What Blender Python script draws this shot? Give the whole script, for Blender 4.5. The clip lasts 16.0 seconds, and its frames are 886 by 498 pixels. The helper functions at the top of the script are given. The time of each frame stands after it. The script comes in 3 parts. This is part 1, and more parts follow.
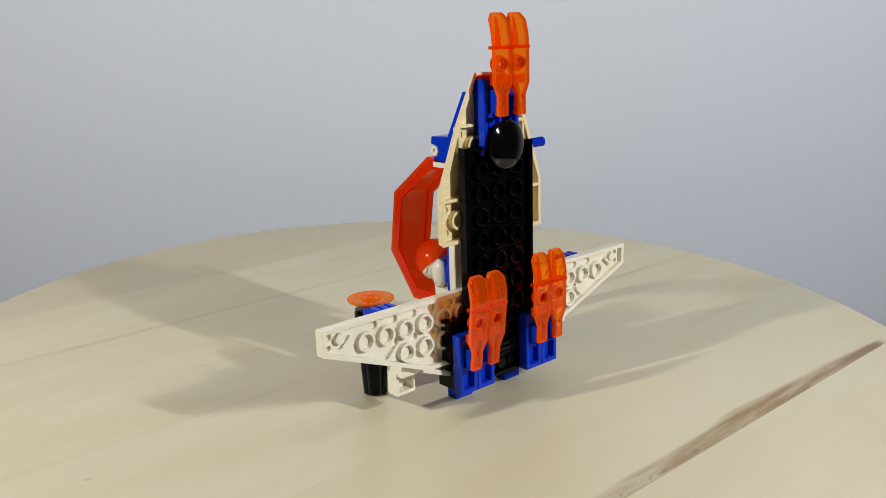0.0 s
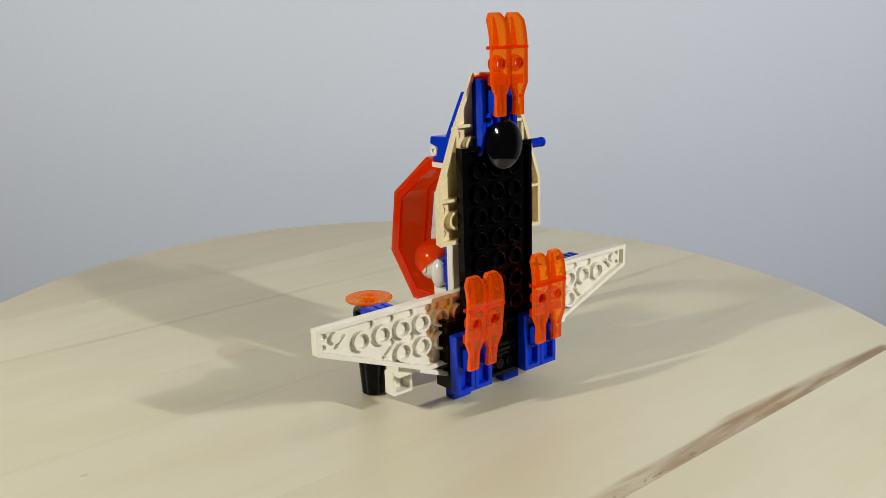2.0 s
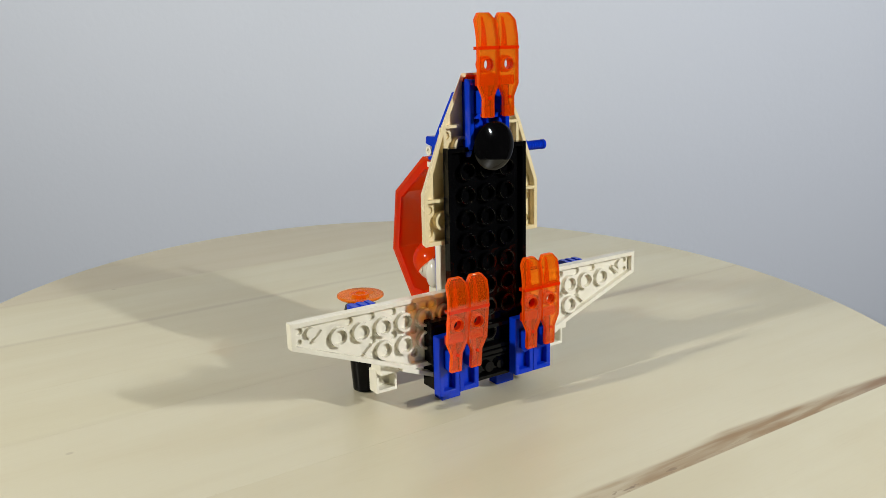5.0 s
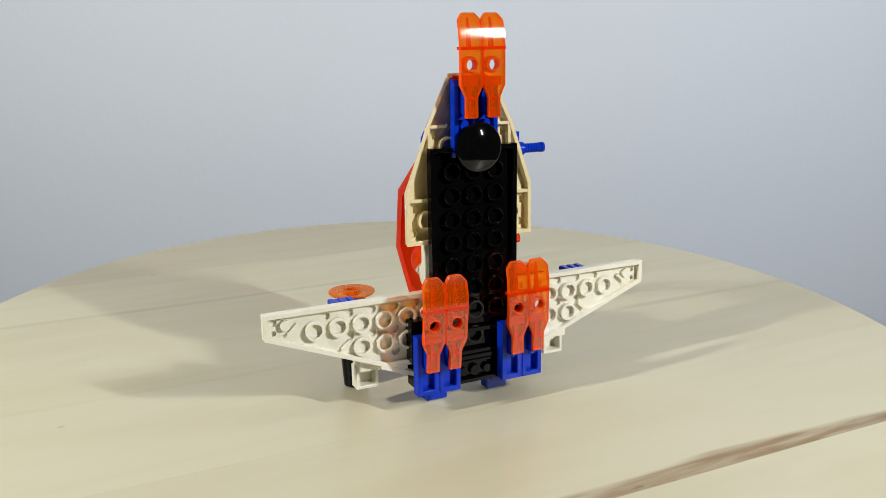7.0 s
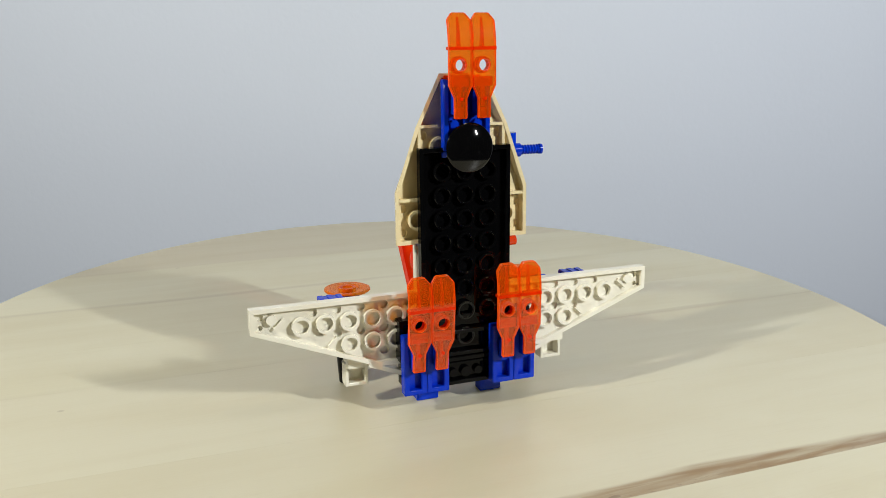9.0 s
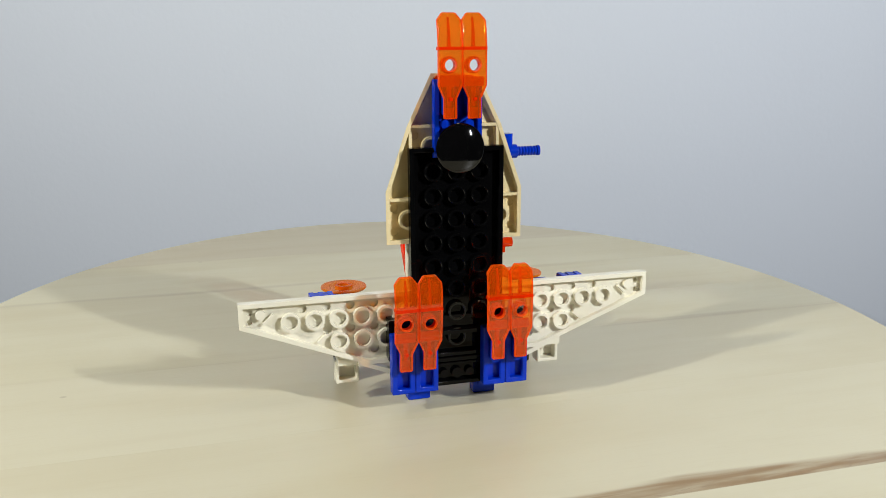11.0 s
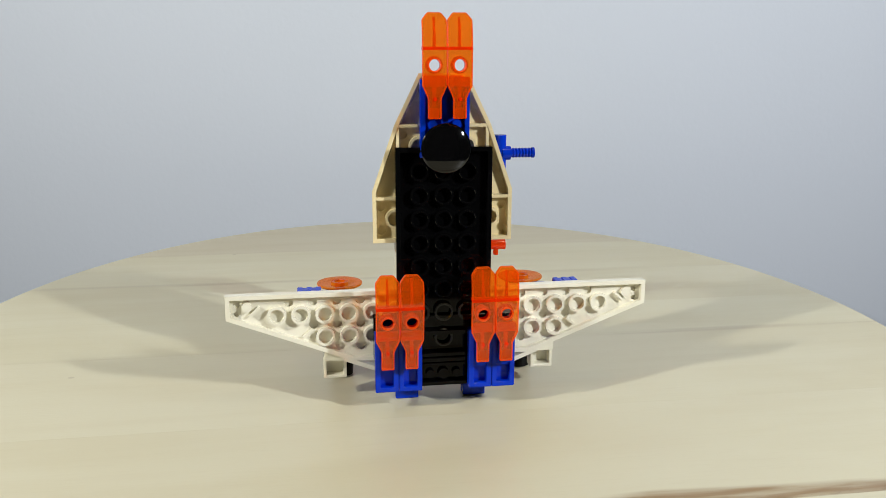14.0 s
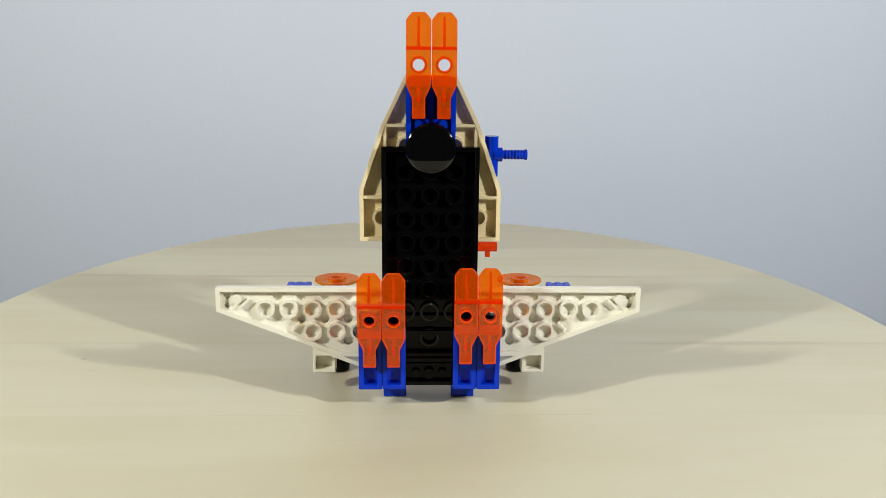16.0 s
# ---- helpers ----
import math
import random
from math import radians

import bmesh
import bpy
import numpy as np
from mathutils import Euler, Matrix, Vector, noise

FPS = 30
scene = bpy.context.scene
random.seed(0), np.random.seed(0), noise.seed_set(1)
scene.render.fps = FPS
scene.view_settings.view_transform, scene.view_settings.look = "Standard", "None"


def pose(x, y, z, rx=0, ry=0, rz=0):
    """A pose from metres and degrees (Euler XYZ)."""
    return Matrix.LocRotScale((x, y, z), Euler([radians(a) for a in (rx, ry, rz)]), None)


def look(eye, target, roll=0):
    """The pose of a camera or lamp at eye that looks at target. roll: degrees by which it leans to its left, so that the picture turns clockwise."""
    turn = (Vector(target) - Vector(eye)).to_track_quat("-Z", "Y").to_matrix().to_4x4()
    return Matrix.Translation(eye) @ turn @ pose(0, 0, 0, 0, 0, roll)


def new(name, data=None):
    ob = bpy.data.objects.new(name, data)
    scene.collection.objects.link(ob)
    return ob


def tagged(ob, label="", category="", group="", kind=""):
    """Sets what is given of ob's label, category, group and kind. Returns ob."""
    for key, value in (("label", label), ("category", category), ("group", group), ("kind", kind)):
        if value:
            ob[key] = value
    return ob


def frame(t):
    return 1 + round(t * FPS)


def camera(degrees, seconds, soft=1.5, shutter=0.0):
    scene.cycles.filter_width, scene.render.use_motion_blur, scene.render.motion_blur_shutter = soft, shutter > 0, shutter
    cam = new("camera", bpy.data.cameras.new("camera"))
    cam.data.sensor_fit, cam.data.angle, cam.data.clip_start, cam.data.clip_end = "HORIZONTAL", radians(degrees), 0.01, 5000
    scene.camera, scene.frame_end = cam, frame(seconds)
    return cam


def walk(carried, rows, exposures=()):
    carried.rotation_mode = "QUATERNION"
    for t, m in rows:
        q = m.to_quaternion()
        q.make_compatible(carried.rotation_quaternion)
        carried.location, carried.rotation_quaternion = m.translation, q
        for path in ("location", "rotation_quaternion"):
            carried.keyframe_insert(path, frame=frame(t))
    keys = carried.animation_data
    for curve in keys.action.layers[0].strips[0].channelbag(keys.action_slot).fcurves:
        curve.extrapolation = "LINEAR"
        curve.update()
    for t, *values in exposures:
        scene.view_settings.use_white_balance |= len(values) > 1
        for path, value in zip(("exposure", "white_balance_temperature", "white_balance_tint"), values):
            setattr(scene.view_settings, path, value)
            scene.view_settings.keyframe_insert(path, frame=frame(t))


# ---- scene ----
# Camera on a stand before a slowly turning round board, 0.4 m across.
MM = 0.001
EYE = (0.0, -0.31196, 0.14119)
PITCH, YAW = radians(17.217), radians(0.884)
cam = camera(54.52, 16.0, soft=0.8)
AIM = (EYE[0] + math.sin(YAW) * math.cos(PITCH), EYE[1] + math.cos(YAW) * math.cos(PITCH), EYE[2] - math.sin(PITCH))
walk(cam, [(0.0, look(EYE, AIM, 0.727)), (16.0, look(EYE, AIM, 0.727))],
     exposures=[(0.0, -0.26, 6650, 10), (4.0, -0.24, 6600, 10), (6.5, -0.1, 6500, 8), (16.0, -0.09, 6450, 8)])

# The board's angle over time, in degrees.
TURNS = [(0, 40.55), (0.5, 40.4), (1, 40.05), (1.5, 39.5), (2, 39.35), (2.5, 38.75), (3, 37.58), (3.5, 35.7), (4, 35.44),
         (6.5, 26.1), (7, 24.58), (7.5, 23.18), (8, 21.81), (8.5, 20.7), (9, 19.57), (11.5, 13.73), (12, 12.73), (12.5, 12.55),
         (13, 11.96), (13.5, 9.08), (14, 8.12), (14.5, 7.3), (15, 5.1), (15.5, 3.35), (16, 1.0)]
LEAN = 3.78
BASE_LIFT = 90.0  # the ship's own height zero lies this far (mm) over its foot


def ship_pose(turn):
    """The ship on the board: it stands on its tail and leans back a little."""
    foot = pose(-0.79 * MM, -36.13 * MM, 90.17 * MM) @ pose(0, 0, 0, -LEAN, 0, 0) @ pose(0, 0, -BASE_LIFT * MM)
    return pose(0, 0, 0, 0, 0, turn) @ foot


# ---- light ----
world = bpy.data.worlds.new("room_air")
scene.world = world
world.use_nodes = True
world.node_tree.nodes["Background"].inputs[0].default_value = (1.0, 0.92, 0.8, 1)
world.node_tree.nodes["Background"].inputs[1].default_value = 0.025


def area_lamp(name, eye, target, sx, sy, watts, colour):
    data = bpy.data.lights.new(name, "AREA")
    data.shape, data.size, data.size_y, data.energy, data.color = "RECTANGLE", sx, sy, watts, colour
    ob = new(name, data)
    ob.matrix_world = look(eye, target)
    return ob


# a lamp with three small bulbs, one above the other, at each side of the camera
for lift, share in ((-0.034, 0.22), (0.0, 0.57), (0.028, 0.21)):
    area_lamp("lamp_right", (0.415, -0.300, 0.320 + lift), (-0.12, 0.31, 0.08 + lift), 0.012, 0.012, 3.2 * share, (0.975, 0.985, 1.0))
    area_lamp("lamp_left", (-0.415, -0.280, 0.308 + lift), (0.14, 0.31, 0.08 + lift), 0.012, 0.012, 2.85 * share, (1.0, 0.975, 0.9))
area_lamp("ceiling_lamp", (0.38, -0.38, 1.45), (0.0, 0.0, 0.0), 0.1, 0.1, 1.65, (1.0, 0.85, 0.58))


# ---- materials ----
def material(name):
    m = bpy.data.materials.new(name)
    m.use_nodes = True
    return m, m.node_tree, m.node_tree.nodes["Principled BSDF"]


def node(tree, kind, **values):
    n = tree.nodes.new(kind)
    for key, value in values.items():
        if key in n.inputs:
            n.inputs[key].default_value = value
    return n


def mixed(tree, fac, a, b):
    """A colour mix; fac, a and b are sockets or values."""
    n = tree.nodes.new("ShaderNodeMix")
    n.data_type = "RGBA"
    for k, v in ((0, fac), (6, a), (7, b)):
        if isinstance(v, bpy.types.NodeSocket):
            tree.links.new(v, n.inputs[k])
        else:
            n.inputs[k].default_value = v if k == 0 else (*v, 1)
    return n.outputs[2]


def ranged(tree, value, a, b, c, d):
    n = tree.nodes.new("ShaderNodeMapRange")
    n.interpolation_type = "SMOOTHSTEP"
    tree.links.new(value, n.inputs[0])
    for k, v in zip((1, 2, 3, 4), (a, b, c, d)):
        n.inputs[k].default_value = v
    return n.outputs[0]


def moulded(name, colour, worn, rough=0.2, bump=0.03, gloss=0.5):
    """Moulded toy plastic: glossy, with handling marks and faint unevenness."""
    m, t, b = material(name)
    co = t.nodes.new("ShaderNodeTexCoord").outputs["Object"]
    big, small = node(t, "ShaderNodeTexNoise", Scale=70, Detail=2), node(t, "ShaderNodeTexNoise", Scale=260, Detail=3)
    t.links.new(co, big.inputs["Vector"]), t.links.new(co, small.inputs["Vector"])
    t.links.new(mixed(t, ranged(t, big.outputs[0], 0.45, 0.75, 0, 1), colour, worn), b.inputs["Base Color"])
    t.links.new(ranged(t, small.outputs[0], 0.35, 0.75, rough * 0.92, rough * 1.2), b.inputs["Roughness"])
    bp = node(t, "ShaderNodeBump", Strength=bump, Distance=0.0004)
    t.links.new(big.outputs[0], bp.inputs["Height"])
    t.links.new(bp.outputs[0], b.inputs["Normal"])
    b.inputs["IOR"].default_value = 1.53
    b.inputs["Specular IOR Level"].default_value = gloss
    return m


def clear_tinted(name, deep, surface, solid=0.45, through_light=0.06):
    """Clear tinted plastic: coloured light goes through it, and the fluorescent dye scatters some."""
    m, t, b = material(name)
    out = t.nodes["Material Output"]
    co = t.nodes.new("ShaderNodeTexCoord").outputs["Object"]
    big = node(t, "ShaderNodeTexNoise", Scale=120, Detail=2)
    t.links.new(co, big.inputs["Vector"])
    t.links.new(mixed(t, big.outputs[0], surface, [c * 0.85 for c in surface]), b.inputs["Base Color"])
    b.inputs["Roughness"].default_value = 0.3
    b.inputs["Specular IOR Level"].default_value = 0.0
    glow = node(t, "ShaderNodeBsdfTranslucent", Color=(*surface, 1))
    dye = t.nodes.new("ShaderNodeMixShader")
    dye.inputs[0].default_value = through_light
    t.links.new(b.outputs[0], dye.inputs[1]), t.links.new(glow.outputs[0], dye.inputs[2])
    clear = node(t, "ShaderNodeBsdfTransparent", Color=(*deep, 1))
    mix = t.nodes.new("ShaderNodeMixShader")
    mix.inputs[0].default_value = solid
    t.links.new(clear.outputs[0], mix.inputs[1]), t.links.new(dye.outputs[0], mix.inputs[2])
    gloss = node(t, "ShaderNodeBsdfGlossy", Color=(1, 1, 1, 1), Roughness=0.09)
    edge_on = t.nodes.new("ShaderNodeLayerWeight").outputs["Facing"]
    steep = t.nodes.new("ShaderNodeMath")
    steep.operation = "POWER"
    steep.inputs[1].default_value = 4.0
    t.links.new(edge_on, steep.inputs[0])
    last = t.nodes.new("ShaderNodeMixShader")
    t.links.new(ranged(t, steep.outputs[0], 0.0, 1.0, 0.04, 0.35), last.inputs[0])
    t.links.new(mix.outputs[0], last.inputs[1]), t.links.new(gloss.outputs[0], last.inputs[2])
    t.links.new(last.outputs[0], out.inputs[0])
    return m


def wood():
    """Pale glued-up boards: long grain along x, a brown heartwood streak, board by board a little different."""
    m, t, b = material("pale_wood")
    co = t.nodes.new("ShaderNodeTexCoord").outputs["Object"]
    rnd = t.nodes.new("ShaderNodeObjectInfo").outputs["Random"]
    shift = t.nodes.new("ShaderNodeVectorMath")
    shift.operation = "MULTIPLY_ADD"
    shift.inputs[1].default_value = (1, 1, 1)
    comb = t.nodes.new("ShaderNodeCombineXYZ")
    t.links.new(rnd, comb.inputs[0]), t.links.new(rnd, comb.inputs[2])
    t.links.new(co, shift.inputs[0]), t.links.new(comb.outputs[0], shift.inputs[2])

    def grain(sx, sy, scale, detail):
        mp = node(t, "ShaderNodeMapping", Scale=(sx, sy, sy))
        t.links.new(shift.outputs[0], mp.inputs[0])
        n = node(t, "ShaderNodeTexNoise", Scale=scale, Detail=detail, Distortion=0.4)
        t.links.new(mp.outputs[0], n.inputs["Vector"])
        return n.outputs[0]

    fine, broad, cloud = grain(0.06, 1, 1500, 3), grain(0.08, 1, 130, 4), grain(0.35, 1, 28, 3)
    col = mixed(t, ranged(t, cloud, 0.35, 0.7, 0, 1), (0.60, 0.565, 0.41), (0.565, 0.52, 0.36))
    col = mixed(t, ranged(t, broad, 0.5, 0.85, 0, 0.18), col, (0.50, 0.435, 0.30))
    col = mixed(t, ranged(t, fine, 0.5, 0.8, 0, 0.1), col, (0.44, 0.35, 0.22))
    col = mixed(t, ranged(t, rnd, 0.0, 1.0, 0.0, 0.2), col, (0.54, 0.48, 0.35))
    xyz = t.nodes.new("ShaderNodeSeparateXYZ")
    t.links.new(co, xyz.inputs[0])
    x, y = xyz.outputs[0], xyz.outputs[1]

    def sums(op, p, q, c=0.0):
        n = t.nodes.new("ShaderNodeMath")
        n.operation = op
        for k, v in enumerate((p, q, c)):
            if isinstance(v, bpy.types.NodeSocket):
                t.links.new(v, n.inputs[k])
            else:
                n.inputs[k].default_value = v
        return n.outputs[0]

    # a greyer heartwood board at one rim
    col = mixed(t, ranged(t, sums("MULTIPLY_ADD", broad, 0.008, y), 0.1465, 0.1505, 0, 0.5), col, (0.47, 0.40, 0.28))
    # soft dark lines of late wood along two joints
    for at, strength in ((0.097, 0.3), (0.0135, 0.34)):
        off = sums("ABSOLUTE", sums("ADD", sums("MULTIPLY_ADD", cloud, 0.004, y), -at - 0.002), 0.0)
        line = sums("MULTIPLY", ranged(t, off, 0.0003, 0.0028, strength, 0), ranged(t, grain(0.2, 0.2, 60, 2), 0.38, 0.6, 0.15, 1))
        if at < 0.05:
            line = sums("MULTIPLY", line, ranged(t, x, 0.02, 0.1, 0.25, 1))
        col = mixed(t, line, col, (0.33, 0.26, 0.17))
    # a few pin knots
    for px, py, size in ((-0.086, 0.144, 0.0014), (-0.134, -0.002, 0.0016)):
        dx, dy = sums("ADD", x, -px), sums("MULTIPLY", sums("ADD", y, -py), 1.6)
        far = sums("SQRT", sums("MULTIPLY_ADD", dx, dx, sums("MULTIPLY", dy, dy)), 0.0)
        col = mixed(t, ranged(t, far, size * 0.4, size, 0.3, 0), col, (0.18, 0.12, 0.07))
    # the brown wedge of heartwood along one joint, with dark specks at its edge
    bow = sums("MULTIPLY_ADD", sums("ABSOLUTE", sums("ADD", x, -0.05), 0.0), 0.045, y)
    edge = sums("MULTIPLY_ADD", broad, 0.007, bow)
    wedge = sums("MULTIPLY", ranged(t, edge, -0.0972, -0.1002, 0, 1), ranged(t, y, -0.1112, -0.1106, 0, 1))
    wedge = sums("MULTIPLY", wedge, ranged(t, x, 0.158, 0.15, 0, 1))
    wedge = sums("MULTIPLY", wedge, ranged(t, x, -0.07, 0.03, 0.25, 1))
    tone = sums("MULTIPLY", wedge, ranged(t, grain(0.1, 1, 260, 4), 0.32, 0.66, 0.45, 1.0))
    col = mixed(t, tone, col, (0.27, 0.172, 0.075))
    specks = sums("MULTIPLY", ranged(t, grain(0.3, 1, 900, 5), 0.55, 0.66, 0, 0.75), ranged(t, sums("MULTIPLY_ADD", broad, 0.006, y), -0.1035, -0.1065, 0, 1))
    specks = sums("MULTIPLY", sums("MULTIPLY", specks, wedge), ranged(t, x, 0.04, 0.0, 0.35, 1))
    col = mixed(t, specks, col, (0.13, 0.075, 0.04))
    col = mixed(t, sums("MULTIPLY", wedge, ranged(t, x, 0.09, 0.14, 0, 0.6)), col, (0.20, 0.11, 0.06))
    t.links.new(col, b.inputs["Base Color"])
    t.links.new(ranged(t, broad, 0.3, 0.7, 0.32, 0.42), b.inputs["Roughness"])
    b.inputs["Specular IOR Level"].default_value = 0.9
    bp = node(t, "ShaderNodeBump", Strength=0.12, Distance=0.0003)
    t.links.new(fine, bp.inputs["Height"])
    t.links.new(bp.outputs[0], b.inputs["Normal"])
    return m


def painted_wall(name, colour, other):
    m, t, b = material(name)
    co = t.nodes.new("ShaderNodeTexCoord").outputs["Object"]
    big, small = node(t, "ShaderNodeTexNoise", Scale=4, Detail=4), node(t, "ShaderNodeTexNoise", Scale=260, Detail=5)
    t.links.new(co, big.inputs["Vector"]), t.links.new(co, small.inputs["Vector"])
    t.links.new(mixed(t, big.outputs[0], colour, other), b.inputs["Base Color"])
    b.inputs["Roughness"].default_value = 0.75
    bp = node(t, "ShaderNodeBump", Strength=0.12, Distance=0.001)
    t.links.new(small.outputs[0], bp.inputs["Height"])
    t.links.new(bp.outputs[0], b.inputs["Normal"])
    return m


BLACK = moulded("black_plastic", (0.002, 0.002, 0.0022), (0.0035, 0.0035, 0.004), 0.05, 0.0, 0.12)
TUBES = moulded("black_tube_plastic", (0.002, 0.002, 0.0022), (0.003, 0.003, 0.0033), 0.04, 0.0, 0.32)
DOME = moulded("black_dome_plastic", (0.002, 0.002, 0.0022), (0.003, 0.003, 0.0033), 0.06, 0.0, 0.32)
WHITE = moulded("white_plastic", (0.80, 0.77, 0.65), (0.78, 0.74, 0.60), 0.22)
CREAM = moulded("yellowed_white_plastic", (0.775, 0.65, 0.375), (0.78, 0.66, 0.39), 0.25, 0.015)
BLUE = moulded("blue_plastic", (0.002, 0.032, 0.48), (0.003, 0.037, 0.51), 0.16, 0.02, 0.2)
ORANGE = clear_tinted("clear_orange_plastic", (1.0, 0.62, 0.15), (1.0, 0.13, 0.002), 0.32, 0.12)
# light piped out at the fin edges, painted as a denser orange
ORANGE_EDGE_GLOW = clear_tinted("clear_orange_rim_glow", (1.0, 0.5, 0.15), (1.0, 0.13, 0.006), 0.9, 0.25)
ORANGE_DISH = clear_tinted("clear_orange_dish", (1.0, 0.66, 0.2), (1.0, 0.19, 0.004), 0.4, 0.25)
ORANGE_RIB = clear_tinted("clear_orange_thick", (1.0, 0.34, 0.06), (1.0, 0.055, 0.001), 0.42, 0.2)
RED_ORANGE = clear_tinted("clear_red_orange_plastic", (1.0, 0.36, 0.12), (1.0, 0.062, 0.004), 0.46, 0.35)
WOOD = wood()
WALL = painted_wall("painted_plaster", (0.655, 0.702, 0.795), (0.63, 0.68, 0.77))
# the unlit room's darkness, put into the wall and ceiling colour
UNLIT_DARK = painted_wall("unlit_room_dark", (0.05, 0.05, 0.055), (0.04, 0.04, 0.045))
FLOOR = painted_wall("floor_covering", (0.30, 0.28, 0.26), (0.26, 0.24, 0.22))

# ---- mesh helpers; ship pieces are drawn in millimetres as (u across, v towards the nose, n out of the underside) ----
SHIP_AXES = Matrix(((MM, 0, 0, 0), (0, 0, -MM, 0), (0, MM, 0, BASE_LIFT * MM), (0, 0, 0, 1)))


def finish(name, bm, mat, soft=0.0, ship=True, smooth=True):
    bmesh.ops.recalc_face_normals(bm, faces=bm.faces)
    if soft:
        edges = [e for e in bm.edges if len(e.link_faces) == 2 and e.calc_face_angle(0) > 0.6]
        bmesh.ops.bevel(bm, geom=edges, offset=soft, segments=3, affect="EDGES", clamp_overlap=True)
    if ship:
        bm.transform(SHIP_AXES)
    me = bpy.data.meshes.new(name)
    bm.to_mesh(me)
    bm.free()
    for m in mat if isinstance(mat, (list, tuple)) else (mat,):
        me.materials.append(m)
    if smooth:
        me.shade_smooth()
        me.set_sharp_from_angle(angle=radians(32))
    return me


def part(name, bm, mat, parent, label="", soft=0.0, ship=True):
    ob = new(name, finish(name, bm, mat, soft, ship))
    ob.parent = parent
    return tagged(ob, label)


def place(axis, a, b, c):
    """(a, b) in the plane across the axis, c along it."""
    return {"n": (a, b, c), "u": (c, a, b), "v": (a, c, b)}[axis]


def prism(bm, outline, axis, lo, hi, slot=0):
    low = [bm.verts.new(place(axis, a, b, lo)) for a, b in outline]
    top = [bm.verts.new(place(axis, a, b, hi)) for a, b in outline]
    k = len(outline)
    faces = [bm.faces.new(low), bm.faces.new(top)] + [bm.faces.new((low[i], low[(i + 1) % k], top[(i + 1) % k], top[i])) for i in range(k)]
    for f in faces:
        f.material_index = slot


def box(bm, u, v, n, slot=0):
    prism(bm, [(u[0], v[0]), (u[1], v[0]), (u[1], v[1]), (u[0], v[1])], "n", n[0], n[1], slot)


def circle(r, k=24, a=0.0, b=0.0):
    return [(a + r * math.cos(2 * math.pi * i / k), b + r * math.sin(2 * math.pi * i / k)) for i in range(k)]


def rod(bm, axis, a, b, r, lo, hi, k=24, slot=0):
    prism(bm, circle(r, k, a, b), axis, lo, hi, slot)


def collar(bm, axis, outer, inner, lo, hi, slot=0):
    """A ring between two outlines with the same number of points."""
    k = len(outer)
    rows = [[bm.verts.new(place(axis, a, b, c)) for a, b in o] for o, c in ((outer, lo), (outer, hi), (inner, hi), (inner, lo))]
    for r in range(4):
        s = rows[(r + 1) % 4]
        for i in range(k):
            bm.faces.new((rows[r][i], rows[r][(i + 1) % k], s[(i + 1) % k], s[i])).material_index = slot


def lathe(bm, axis, a, b, profile, k=28, slot=0, closed=False):
    """profile: (radius, height) pairs, turned round the axis at (a, b)."""
    rings = [[bm.verts.new(place(axis, x, y, h)) for x, y in circle(max(r, 1e-4), k, a, b)] for r, h in profile]
    pairs = list(zip(rings, rings[1:] + rings[:1])) if closed else list(zip(rings, rings[1:]))
    for p, q in pairs:
        for i in range(k):
            bm.faces.new((p[i], p[(i + 1) % k], q[(i + 1) % k], q[i])).material_index = slot
    if not closed:
        bm.faces.new(rings[0]).material_index = slot
        bm.faces.new(rings[-1]).material_index = slot


def inset(outline, d):
    """A convex outline moved inwards by d."""
    k = len(outline)
    area = sum(outline[i][0] * outline[(i + 1) % k][1] - outline[(i + 1) % k][0] * outline[i][1] for i in range(k))
    lines = []
    for i in range(k):
        (x0, y0), (x1, y1) = outline[i], outline[(i + 1) % k]
        dx, dy = x1 - x0, y1 - y0
        s = math.copysign(d / math.hypot(dx, dy), area)
        lines.append((x0 - dy * s, y0 + dx * s, dx, dy))
    made = []
    for i in range(k):
        x0, y0, ax, ay = lines[i - 1]
        x1, y1, bx, by = lines[i]
        q = ((x1 - x0) * by - (y1 - y0) * bx) / (ax * by - ay * bx)
        made.append((x0 + ax * q, y0 + ay * q))
    return made


def hollow(bm, outline, wall, back, front, floor, dents=()):
    """A moulded plate seen from its open side: a rim round a floor, which may have round dents (u, v, radius)."""
    collar(bm, "n", outline, inset(outline, wall), back, front)
    if dents:
        face, deep = back + floor, back + 0.12
        prism(bm, inset(outline, wall * 0.7), "n", back + 0.03, deep)
        loops = [inset(outline, wall * 0.7)] + [circle(d, 14, u, v) for u, v, d in dents]
        edges = []
        for k, loop in enumerate(loops):
            vs = [bm.verts.new((u, v, face)) for u, v in loop]
            edges += [bm.edges.new((vs[i], vs[(i + 1) % len(vs)])) for i in range(len(vs))]
            if k:
                low = [bm.verts.new((u, v, deep - 0.02)) for u, v in loop]
                for i in range(len(vs)):
                    j = (i + 1) % len(vs)
                    bm.faces.new((vs[i], vs[j], low[j], low[i]))
        bmesh.ops.triangle_fill(bm, edges=edges, use_beauty=True, use_dissolve=False)
        return
    prism(bm, inset(outline, wall * 0.7), "n", back + 0.03, back + floor)


def repeat(ob, spots):
    """Copies of a piece that share its mesh, moved by (u, v, n) in mm."""
    for u, v, n in spots:
        c = ob.copy()
        scene.collection.objects.link(c)
        c.parent = ob.parent
        c.location = (u * MM, -n * MM, v * MM)


